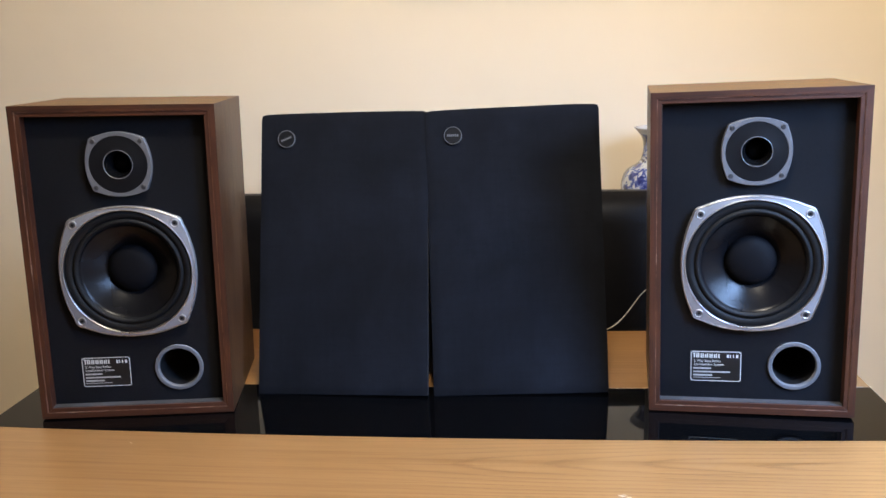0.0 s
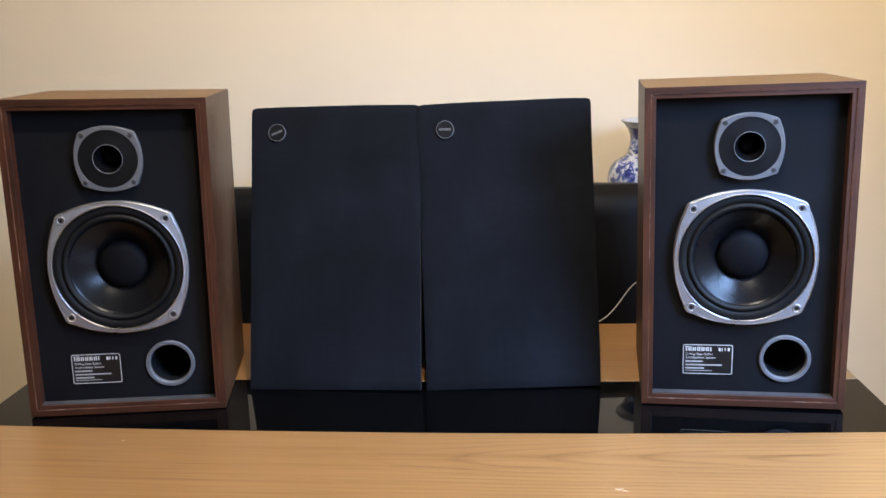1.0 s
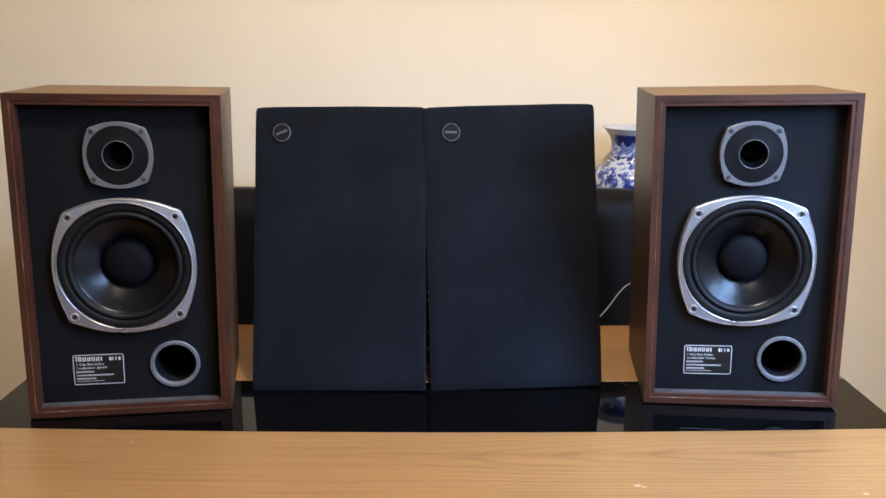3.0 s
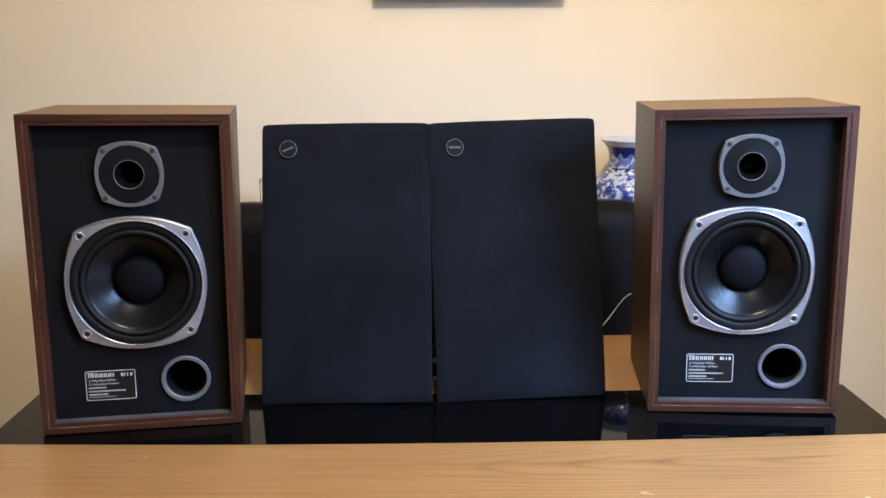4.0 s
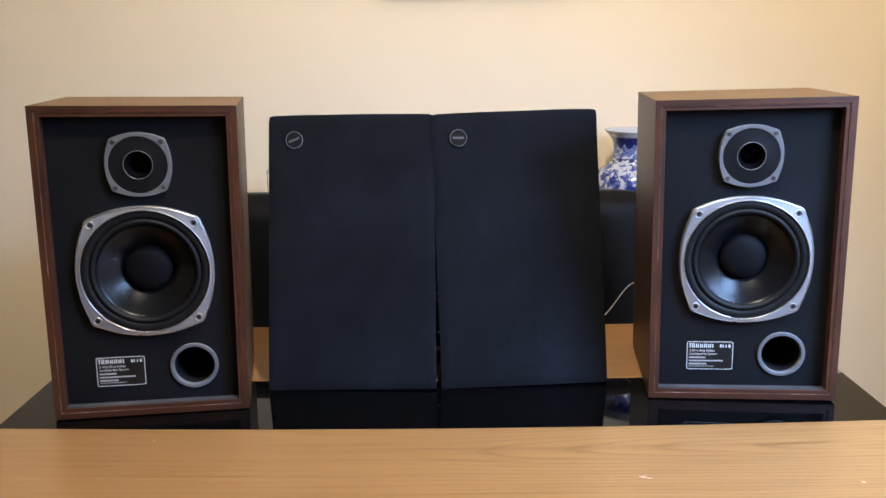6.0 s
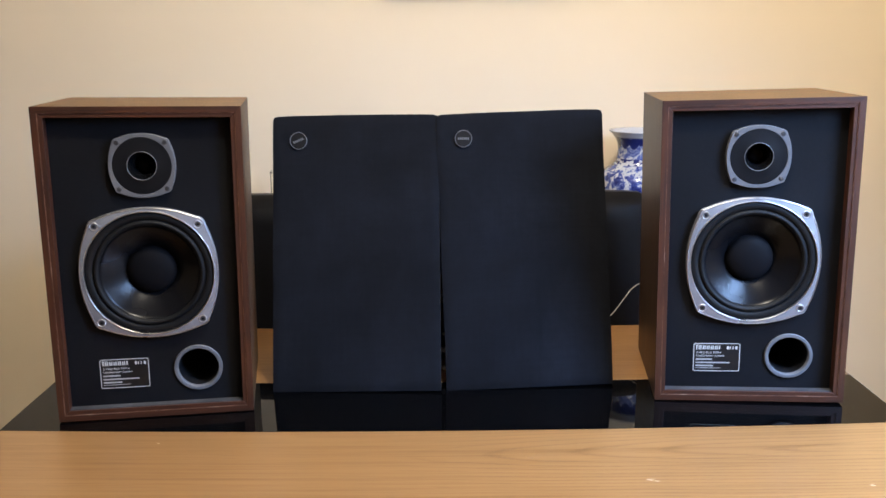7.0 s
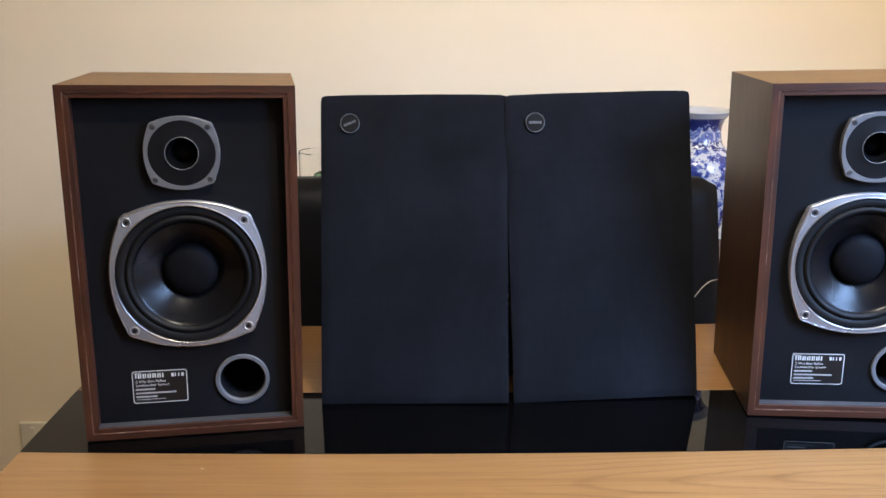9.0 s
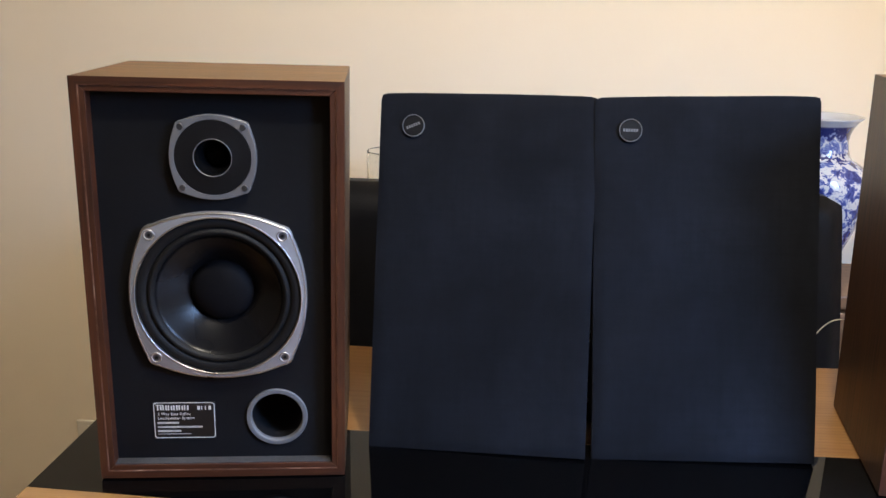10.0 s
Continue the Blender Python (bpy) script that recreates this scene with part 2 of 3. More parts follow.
MAHOGANY_UP = wood("red_edge_trim_upright", (0.090, 0.0245, 0.0072), (0.029, 0.0078, 0.0027), (22, 22, 2.0), 0.45, 1.0, 0.2, 0.1, 0.65)
MAHOGANY_ALONG = wood("red_edge_trim_across", (0.090, 0.0245, 0.0072), (0.029, 0.0078, 0.0027), (2.0, 22, 22), 0.45, 1.0, 0.2, 0.1, 0.65)
def make_worn():
    """Dark bead chipped through to pale timber in patches."""
    m, nt, b = nodes_of("chipped_bead")
    v = texco(nt)
    patch = noise_tex(nt, v, 38, 5, 0.65)
    nt.links.new(ramp(nt, patch, [(0.38, (0.045, 0.016, 0.009)), (0.54, (0.14, 0.065, 0.04)), (0.72, (0.30, 0.20, 0.145))]), b.inputs["Base Color"])
    b.inputs["Roughness"].default_value = 0.6
    return m


WORN = make_worn()
BAFFLE = plain("black_baffle_paint", (0.0058, 0.0061, 0.0077), 0.62, 0, 0.25, 40, 0.0005, spec=0.13)
ALU = plain("brushed_aluminium", (0.275, 0.282, 0.305), 0.48, 0.45, 0.06, 60, 0.0001)
ALU_RIM = plain("polished_aluminium_rim", (0.54, 0.55, 0.58), 0.33, 1.0, 0.03, 60, 0)
GREYMETAL = plain("grey_painted_plate", (0.165, 0.167, 0.178), 0.42, 0.35, 0.06, 60, 0.0001)
CONE = plain("black_plastic_cone", (0.0042, 0.0042, 0.0052), 0.275, 0, 0.2, 30, 0.0001, spec=0.18)
RUBBER = plain("black_rubber_surround", (0.006, 0.006, 0.0065), 0.6, 0, 0.2, 50, 0.0001, spec=0.2)
DOME = plain("matte_black_dust_cap", (0.0038, 0.0038, 0.0050), 0.66, 0, 0.15, 60, 0.0002, spec=0.09)
FACE = plain("satin_black_plate", (0.0055, 0.0055, 0.0065), 0.55, 0, 0.15, 60, 0.0002, spec=0.16)
HORN = plain("gloss_black_horn", (0.004, 0.004, 0.0045), 0.20, 0, 0.1, 60, 0, spec=0.30)
PORTM = plain("grey_plastic_port_ring", (0.115, 0.118, 0.128), 0.5, 0, 0.08, 80, 0.0002)
TUBE = plain("dark_port_tube", (0.009, 0.009, 0.010), 0.6, 0, 0.1, spec=0.08)
SCREW = plain("dark_screw_steel", (0.10, 0.10, 0.105), 0.35, 0.8, 0.1, 200, 0.0002)
PLATE = plain("black_anodised_plate", (0.008, 0.008, 0.009), 0.45, 0.2, 0.1)
PRINT = plain("silver_print", (0.62, 0.62, 0.60), 0.5, 0.1, 0.04, 200, 0)
FAINT = plain("dull_silver_print", (0.38, 0.38, 0.37), 0.55, 0.1, 0.3, 900, 0)
CLOTH = make_cloth()
HARDBOARD = plain("dark_grille_board", (0.035, 0.028, 0.024), 0.8, 0, 0.2, 60)
LEATHER = make_leather()
BLACKWOOD = plain("black_lacquered_wood", (0.015, 0.012, 0.011), 0.4, 0, 0.2)
GLASS_TOP = make_table_glass()
PORCELAIN = make_porcelain()
CLEAR = make_glass("clear_glass", (0.985, 0.99, 0.975), 0.04)
CLEAR.node_tree.nodes["Principled BSDF"].inputs["IOR"].default_value = 1.18
GREENGLASS = make_glass("deep_green_glass", (0.32, 0.62, 0.46), 0.15)
FRAMEWOOD = wood("dark_picture_frame_wood", (0.13, 0.075, 0.04), (0.07, 0.04, 0.02), (2, 18, 18), 0.4)
CANVAS = plain("muted_canvas", (0.35, 0.33, 0.27), 0.8, 0, 0.35, 12, 0.0005)
CABLE = plain("cream_cable_sheath", (0.68, 0.66, 0.60), 0.45, 0, 0.05)
SIDEWOOD = wood("dark_sideboard_wood", (0.20, 0.11, 0.055), (0.12, 0.06, 0.03), (1.6, 14, 14), 0.4)
BRIGHT_KNOB = plain("bright_satin_metal", (0.82, 0.82, 0.80), 0.35, 0.3, 0.03, 60, 0)
UNIT = plain("black_steel_case", (0.012, 0.012, 0.013), 0.4, 0.1, 0.15, 60, 0.0002)
PANE = make_glass("window_glass", (1, 1, 1), 0.0)


# ---- builders ----
def part(name, bm, material, parent, label="", smooth=False, m=None):
    """One mesh object under a thing or a part."""
    me = bpy.data.meshes.new(name)
    bmesh.ops.recalc_face_normals(bm, faces=bm.faces[:])
    if smooth:
        for f in bm.faces:
            f.smooth = True
    bm.to_mesh(me)
    bm.free()
    me.materials.append(material)
    if smooth == "angle":
        me.set_sharp_from_angle(angle=radians(32))
    ob = new(name, me)
    ob.parent = parent
    if m is not None:
        ob.matrix_basis = m
    return tagged(ob, label)


def thing(name, m, label, category, group="", kind=""):
    ob = new(name)
    ob.empty_display_size = 0.05
    ob.matrix_basis = m
    return tagged(ob, label, category, group, kind)


def add_box(bm, x0, x1, y0, y1, z0, z1, bev=0.0, seg=1):
    vs = [bm.verts.new((x, y, z)) for x in (x0, x1) for y in (y0, y1) for z in (z0, z1)]
    fs = [bm.faces.new([vs[i] for i in q]) for q in ((0, 1, 3, 2), (4, 6, 7, 5), (0, 4, 5, 1), (2, 3, 7, 6), (0, 2, 6, 4), (1, 5, 7, 3))]
    if bev:
        es = list({e for f in fs for e in f.edges})
        bmesh.ops.bevel(bm, geom=es, offset=bev, segments=seg, affect="EDGES", profile=0.5)


def box(x0, x1, y0, y1, z0, z1, bev=0.0, seg=1):
    bm = bmesh.new()
    add_box(bm, x0, x1, y0, y1, z0, z1, bev, seg)
    return bm


def sagged(x0, x1, y0, y1, z0, z1, bev=0.0, n=28):
    """A board along x that follows the sag of the table; z0 and z1 count from its low middle."""
    bm = bmesh.new()
    prev = None
    for k in range(n + 1):
        x = x0 + (x1 - x0) * k / n
        d = TABLE_SAG * x * x
        prof = [(y0, z0), (y1, z0), (y1, z1 - bev), (y1 - bev, z1), (y0 + bev, z1), (y0, z1 - bev)] if bev else [(y0, z0), (y1, z0), (y1, z1), (y0, z1)]
        cur = [bm.verts.new((x, y, z + d)) for y, z in prof]
        m = len(cur)
        if prev:
            for i in range(m):
                bm.faces.new((prev[i], prev[(i + 1) % m], cur[(i + 1) % m], cur[i]))
        else:
            bm.faces.new(cur[::-1])
        prev = cur
    bm.faces.new(prev)
    return bm


def mitred(side, x0, x1, z0, z1, th, y0, y1, bev=0.0008):
    """One side of a mitred frame in the x-z plane, from depth y0 to y1."""
    o = [(x0, z0), (x1, z0), (x1, z1), (x0, z1)]
    i = [(x0 + th, z0 + th), (x1 - th, z0 + th), (x1 - th, z1 - th), (x0 + th, z1 - th)]
    a = {"bottom": 0, "right": 1, "top": 2, "left": 3}[side]
    b = (a + 1) % 4
    bm = bmesh.new()
    loop = [o[a], o[b], i[b], i[a]]
    front = [bm.verts.new((x, y0, z)) for x, z in loop]
    back = [bm.verts.new((x, y1, z)) for x, z in loop]
    bm.faces.new(front)
    bm.faces.new(back[::-1])
    for k in range(4):
        bm.faces.new((front[k], front[(k + 1) % 4], back[(k + 1) % 4], back[k]))
    if bev:
        bmesh.ops.bevel(bm, geom=bm.edges[:], offset=bev, segments=2, affect="EDGES", profile=0.5)
    return bm


def rings(rows, n=96, cx=0.0, cz=0.0, close_end=False):
    """A skin of rings about the y axis; each row is (radius or function of the angle, y)."""
    bm = bmesh.new()
    prev = None
    for r, y in rows:
        cur = []
        for k in range(n):
            a = 2 * math.pi * k / n
            rr = r(a) if callable(r) else r
            cur.append(bm.verts.new((cx + rr * math.cos(a), y, cz + rr * math.sin(a))))
        if prev:
            for k in range(n):
                bm.faces.new((prev[k], prev[(k + 1) % n], cur[(k + 1) % n], cur[k]))
        prev = cur
    if close_end:
        bm.faces.new(prev)
    return bm


def lathe(rows, n=48, cx=0.0, cy=0.0):
    """A skin of rings about the z axis: rows of (radius, z)."""
    bm = bmesh.new()
    prev = None
    for r, z in rows:
        cur = [bm.verts.new((cx + r * math.cos(2 * math.pi * k / n), cy + r * math.sin(2 * math.pi * k / n), z)) for k in range(n)]
        if prev:
            for k in range(n):
                bm.faces.new((prev[k], prev[(k + 1) % n], cur[(k + 1) % n], cur[k]))
        else:
            bm.faces.new(cur[::-1])
        prev = cur
    return bm


def bulged_square(a, c, rad):
    """Radius by angle of a square with bowed sides (half width a) and round corners (centre c, radius rad)."""
    sag, half = a - (c + rad), c
    big = (half * half + sag * sag) / (2 * sag)

    def r(ang):
        t = (ang + math.pi / 4) % (math.pi / 2) - math.pi / 4
        t = abs(t)
        d = Vector((math.cos(t), math.sin(t)))
        if t < math.atan2(c, c + rad):
            cx, cr = Vector((a - big, 0)), big
        else:
            cx, cr = Vector((c, c)), rad
        b = d.dot(cx)
        return b + math.sqrt(max(0, b * b - cx.length_squared + cr * cr))
    return r


def cyl_y(r, y0, y1, cx, cz, n=24, bev=0.0):
    rows = [(1e-5, y0), (r - bev, y0), (r, y0 + bev), (r, y1)] if bev else [(1e-5, y0), (r, y0), (r, y1)]
    return rings(rows, n, cx, cz)


def bars(rects, y0, y1):
    bm = bmesh.new()
    for x0, x1, z0, z1 in rects:
        add_box(bm, x0, x1, y0, y1, z0, z1)
    return bm


def lettering(name, text, size, x, y, z, material, parent):
    """A line of raised print on an upright face that looks along -y."""
    cu = bpy.data.curves.new(name, "FONT")
    cu.body, cu.size, cu.extrude, cu.resolution_u = text, size, 0.00005, 2
    tmp = new("tmp_text", cu)
    bpy.context.view_layer.update()
    me = bpy.data.meshes.new_from_object(tmp.evaluated_get(bpy.context.evaluated_depsgraph_get()))
    bpy.data.objects.remove(tmp)
    me.name = name
    me.materials.clear()
    me.materials.append(material)
    ob = new(name, me)
    ob.parent = parent
    ob.matrix_basis = pose(x, y, z, 90, 0, 0)
    return ob


# ---- room ----
def build_room():
    t = 0.15

    def slab(name, label, material, *a):
        ob = part(name, box(*a), material, None, label)
        return tagged(ob, label, "wall" if "wall" in name else name, "", "structure")
    slab("floor", "brown wood-effect laminate floor", FLOOR, ROOM_W, ROOM_E, ROOM_S, WALL_Y, -0.1, 0)
    slab("ceiling", "plain white painted ceiling", CEIL, ROOM_W, ROOM_E, ROOM_S, WALL_Y, ROOM_H, ROOM_H + 0.1)
    slab("wall_north", "plain cream painted wall behind the table", WALL, ROOM_W - t, ROOM_E + t, WALL_Y, WALL_Y + t, -0.1, ROOM_H + 0.1)
    slab("wall_south", "plain cream painted wall", WALL, ROOM_W - t, ROOM_E + t, ROOM_S - t, ROOM_S, -0.1, ROOM_H + 0.1)
    slab("wall_west", "plain cream painted wall", WALL, ROOM_W - t, ROOM_W, ROOM_S, WALL_Y, -0.1, ROOM_H + 0.1)
    bm = bmesh.new()
    for y0, y1, z0, z1 in ((ROOM_S, WIN_Y0, -0.1, ROOM_H + 0.1), (WIN_Y1, WALL_Y, -0.1, ROOM_H + 0.1),
                           (WIN_Y0, WIN_Y1, -0.1, WIN_Z0), (WIN_Y0, WIN_Y1, WIN_Z1, ROOM_H + 0.1)):
        add_box(bm, ROOM_E, ROOM_E + t, y0, y1, z0, z1)
    tagged(part("wall_east", bm, WALL, None), "cream painted wall with a window opening", "wall", "", "structure")
    win = thing("window_1", pose(ROOM_E + 0.1, 0, 0), "white framed window in the side wall", "window", "", "structure")
    for y0, y1, z0, z1 in ((WIN_Y0, WIN_Y0 + 0.05, WIN_Z0, WIN_Z1), (WIN_Y1 - 0.05, WIN_Y1, WIN_Z0, WIN_Z1),
                           (WIN_Y0 + 0.05, WIN_Y1 - 0.05, WIN_Z0, WIN_Z0 + 0.05), (WIN_Y0 + 0.05, WIN_Y1 - 0.05, WIN_Z1 - 0.05, WIN_Z1)):
        part("window_frame", box(0, 0.05, y0, y1, z0, z1, 0.004), WHITE, win)
    pane = part("pane", box(0.022, 0.028, WIN_Y0 + 0.05, WIN_Y1 - 0.05, WIN_Z0 + 0.05, WIN_Z1 - 0.05), PANE, win)
    pane.visible_shadow = False


build_room()


# ---- dining table ----
def build_table():
    """Local x along the table, y away from the camera, z = 0 at the floor."""
    yaw = 1.3
    tab = thing("dining_table", pose(TABLE_X, 1.2330, 0, 0, 0, yaw), "honey oak dining table with an inset black glass centre strip", "table")
    hx, g, d, top = 0.654, 0.0928, 0.378, TABLE_LOW
    part("front_leaf", sagged(-hx, hx, -d, -g, top - 0.028, top, 0.0004), OAK, tab, "honey oak veneered leaf with fine scratches")
    part("rear_leaf", sagged(-hx, hx, g, d, top - 0.028, top, 0.0015), OAK, tab)
    part("glass_strip", sagged(-hx, hx, -g + 0.0003, g - 0.0003, top - 0.012, top), GLASS_TOP, tab, "glossy black glass centre strip")
    part("under_board", sagged(-hx + 0.02, hx - 0.02, -g, g, top - 0.03, top - 0.0125), OAK, tab)
    for y in (-d + 0.06, d - 0.085):
        part("apron", box(-hx + 0.11, hx - 0.11, y, y + 0.025, top - 0.115, top - 0.0285, 0.002), OAK, tab)
    for x in (-hx + 0.06, hx - 0.085):
        part("apron", box(x, x + 0.025, -d + 0.11, d - 0.11, top - 0.115, top - 0.0305, 0.002), OAK, tab)
    for x in (-hx + 0.04, hx - 0.11):
        for y in (-d + 0.04, d - 0.11):
            part("leg", box(x, x + 0.07, y, y + 0.07, 0.0, top - 0.0305, 0.004, 2), OAK, tab)
    # small pale chips and marks on the front leaf
    rng = random.Random(4)
    for x, y, r in ((-0.576, 1.093, 0.0022), (0.085, 0.9935, 0.0036), (0.093, 0.9905, 0.0028), (0.0895, 0.9955, 0.0018), (0.356, 0.974, 0.0030)):
        bm = bmesh.new()
        vs = [bm.verts.new((r * 1.5 * (0.6 + 0.5 * rng.random()) * math.cos(a * 0.7), r * 0.6 * (0.6 + 0.5 * rng.random()) * math.sin(a * 0.7), 0.0002)) for a in range(9)]
        bm.faces.new(vs)
        part("chip", bm, CHIP, tab, "small pale chip in the veneer", False, tab.matrix_basis.inverted() @ pose(x, y, table_z(x), 0, 0, -15))
    return tab


CHIP = plain("pale_chip", (0.58, 0.46, 0.34), 0.6, 0, 0.1, 200)
build_table()


# ---- loudspeakers ----
SW, SH, SD = 0.2786, 0.4568, 0.2351


def build_speaker(m):
    """Local origin at the front lower corner: x across the front, y into the cabinet, z up."""
    sp = thing("loudspeaker", m, "walnut veneered bookshelf loudspeaker with exposed black drivers, on the black glass", "loudspeaker", "pair of loudspeakers")
    outer, inner, rec = 0.0084, 0.0064, 0.0172
    # side panels take the veneer with shade in its colour, top the paler one
    for side, mw, mt in (("top", WALNUT_ALONG, MAHOGANY_ALONG), ("bottom", WALNUT_ALONG, MAHOGANY_ALONG), ("left", WALNUT_UP_SHADED, MAHOGANY_UP), ("right", WALNUT_UP_SHADED, MAHOGANY_UP)):
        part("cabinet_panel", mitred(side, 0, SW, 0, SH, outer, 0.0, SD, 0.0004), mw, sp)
        part("edge_band", mitred(side, 0, SW, 0, SH, outer, -0.0007, -0.0001, 0), mt, sp)
        part("worn_bead", mitred(side, outer - 0.0001, SW - outer + 0.0001, outer - 0.0001, SH - outer + 0.0001, 0.0010, -0.0001, 0.003, 0), WORN, sp, "pale chipped bead")
        part("front_trim", mitred(side, outer + 0.0005, SW - outer - 0.0005, outer + 0.0005, SH - outer - 0.0005, inner, 0.0009, 0.05, 0.0006), mt, sp, "reddish wooden front trim")
    part("back_panel", box(outer, SW - outer, SD - 0.022, SD - 0.006, outer, SH - outer), BLACKWOOD, sp)
    # baffle with holes for the drivers and the port
    b0 = outer + inner + 0.0005
    cu, wz, tz, pu, pz = SW / 2, 0.2170, 0.3735, 0.1995, 0.0678
    bm = bmesh.new()
    loops = [[(b0, b0), (SW - b0, b0), (SW - b0, SH - b0), (b0, SH - b0)]]
    for r, x, z in ((0.0900, cu, wz), (0.0205, cu, tz), (0.031, pu, pz)):
        loops.append([(x + r * math.cos(k * math.pi / 24), z + r * math.sin(k * math.pi / 24)) for k in range(48)])
    edges = []
    for lp in loops:
        vs = [bm.verts.new((x, rec, z)) for x, z in lp]
        edges += [bm.edges.new((vs[k], vs[(k + 1) % len(vs)])) for k in range(len(vs))]
    bmesh.ops.triangle_fill(bm, use_beauty=True, use_dissolve=False, edges=edges)
    ext = bmesh.ops.extrude_face_region(bm, geom=bm.faces[:])
    bmesh.ops.translate(bm, verts=[v for v in ext["geom"] if isinstance(v, bmesh.types.BMVert)], vec=(0, 0.015, 0))
    part("baffle", bm, BAFFLE, sp, "matte black front baffle with pale dust along its foot")
    part("dust_ledge", box(b0, SW - b0, 0.0035, rec, b0 - 0.0012, b0 + 0.0006), PALE_DUST, sp, "pale dust on the lower lip")

    # woofer
    out = bulged_square(0.0970, 0.0712, 0.0100)
    sh = lambda k: (lambda a: out(a) - k)
    f = rec - 0.0088
    woof = part("woofer", rings([(out, rec - 0.0002), (sh(0.0), f + 0.0016), (sh(0.0007), f + 0.0004), (sh(0.0018), f), (0.0926, f), (0.0920, f - 0.0002)], 144, cu, wz), ALU, sp, "silver woofer chassis with four screws", "angle")
    part("bright_rim", rings([(0.0920, f - 0.0002), (0.0912, f - 0.0008), (0.0903, f - 0.0003), (0.0900, f + 0.002), (0.0898, rec + 0.004)], 144, cu, wz), ALU_RIM, woof, "", True)
    part("outer_rim", rings([(sh(-0.0001), f + 0.0022), (sh(0.0004), f + 0.0002), (sh(0.0019), f - 0.0003), (sh(0.0024), f + 0.0001)], 144, cu, wz), ALU_RIM, woof, "", True)
    part("gasket", rings([(0.0898, f + 0.003), (0.0891, f + 0.0016), (0.0800, f + 0.0022), (0.0788, f + 0.0045)], 96, cu, wz), RUBBER, woof, "", True)
    roll = [(0.0788 - 0.0088 * k / 10, f + 0.0045 - 0.0036 * math.sin(math.pi * k / 10)) for k in range(11)]
    part("surround", rings(roll, 96, cu, wz), RUBBER, woof, "rubber roll surround", True)
    cone = [(0.0700, f + 0.0045), (0.0690, f + 0.0062), (0.066, f + 0.0082), (0.058, f + 0.0128), (0.048, f + 0.0195), (0.040, f + 0.0255), (0.0345, f + 0.030)]
    part("cone", rings(cone, 96, cu, wz), CONE, woof, "glossy black plastic cone", True)
    cap = [(0.0353, f + 0.0297), (0.0347, f + 0.0272)] + [(0.0345 * math.cos(k * math.pi / 20), f + 0.0275 - 0.0125 * math.sin(k * math.pi / 20)) for k in range(1, 10)] + [(0.0003, f + 0.015)]
    part("dust_cap", rings(cap, 72, cu, wz), DOME, woof, "matte black domed dust cap", True)
    for sx in (-1, 1):
        for sz in (-1, 1):
            x, z = cu + sx * 0.0712, wz + sz * 0.0712
            part("screw_ring", rings([(0.0062, f + 0.0004), (0.0058, f - 0.0006), (0.0048, f - 0.0005), (0.0043, f + 0.0006)], 24, x, z), ALU_RIM, woof, "", True)
            part("screw", cyl_y(0.0043, f - 0.0001, f + 0.003, x, z, 18, 0.0006), SCREW, woof)
            part("screw_slot", rings([(0.0020, f - 0.0003), (0.00001, f - 0.0002)], 6, x, z), FACE, woof)

    # tweeter
    tout = bulged_square(0.0457, 0.0325, 0.0062)
    tsh = lambda k: (lambda a: tout(a) - k)
    tf = rec - 0.0085
    tw = part("tweeter", rings([(tout, rec - 0.0002), (tout, tf + 0.0008), (tsh(0.0008), tf), (0.0408, tf), (0.0402, tf + 0.0008)], 120, cu, tz), GREYMETAL, sp, "grey tweeter plate with four screws", "angle")
    part("faceplate", rings([(0.0404, tf + 0.0007), (0.0397, tf - 0.0002), (0.0218, tf - 0.0006), (0.0205, tf - 0.0010)], 96, cu, tz), FACE, tw, "satin black disc", "angle")
    part("horn_ring", rings([(0.0206, tf - 0.0008), (0.0204, tf - 0.0014), (0.0198, tf - 0.0014), (0.0195, tf - 0.0004)], 72, cu, tz), GREYMETAL, tw, "thin grey ring", True)
    horn = [(0.0195, tf - 0.0005), (0.0180, tf + 0.003), (0.0150, tf + 0.009), (0.0125, tf + 0.017), (0.0115, tf + 0.026)]
    part("horn", rings(horn, 64, cu, tz), HORN, tw, "glossy black flared horn", True)
    part("diaphragm", rings([(0.0116, tf + 0.026), (0.010, tf + 0.022), (0.006, tf + 0.0185), (0.0002, tf + 0.0175)], 48, cu, tz), DOME, tw, "", True)
    for sx in (-1, 1):
        for sz in (-1, 1):
            x, z = cu + sx * 0.0325, tz + sz * 0.0325
            part("screw", cyl_y(0.0034, tf - 0.0008, tf + 0.002, x, z, 18, 0.0006), SCREW, tw)

    # port
    port = part("port", rings([(0.0354, rec), (0.0354, rec - 0.0022), (0.0345, rec - 0.0032), (0.0305, rec - 0.0032), (0.0293, rec - 0.0018), (0.0290, rec + 0.004)], 72, pu, pz), PORTM, sp, "grey plastic bass port ring", "angle")
    part("port_tube", rings([(0.0290, rec + 0.003), (0.0288, rec + 0.02), (0.0288, rec + 0.11), (0.0001, rec + 0.112)], 64, pu, pz), TUBE, port, "", True)

    # rating plate
    lx0, lx1, lz0, lz1 = 0.0580, 0.1290, 0.0408, 0.0876
    py = rec - 0.0009
    plate = part("rating_plate", box(lx0, lx1, py, rec - 0.0001, lz0, lz1, 0.0004), PLATE, sp, "small black rating plate with silver border and print")
    w, e = 0.0010, 0.0008
    out_r, in_r = rounded_rect(lx0 + e, lx1 - e, lz0 + e, lz1 - e, 0.0034), rounded_rect(lx0 + e + w, lx1 - e - w, lz0 + e + w, lz1 - e - w, 0.0026)
    bm = bmesh.new()
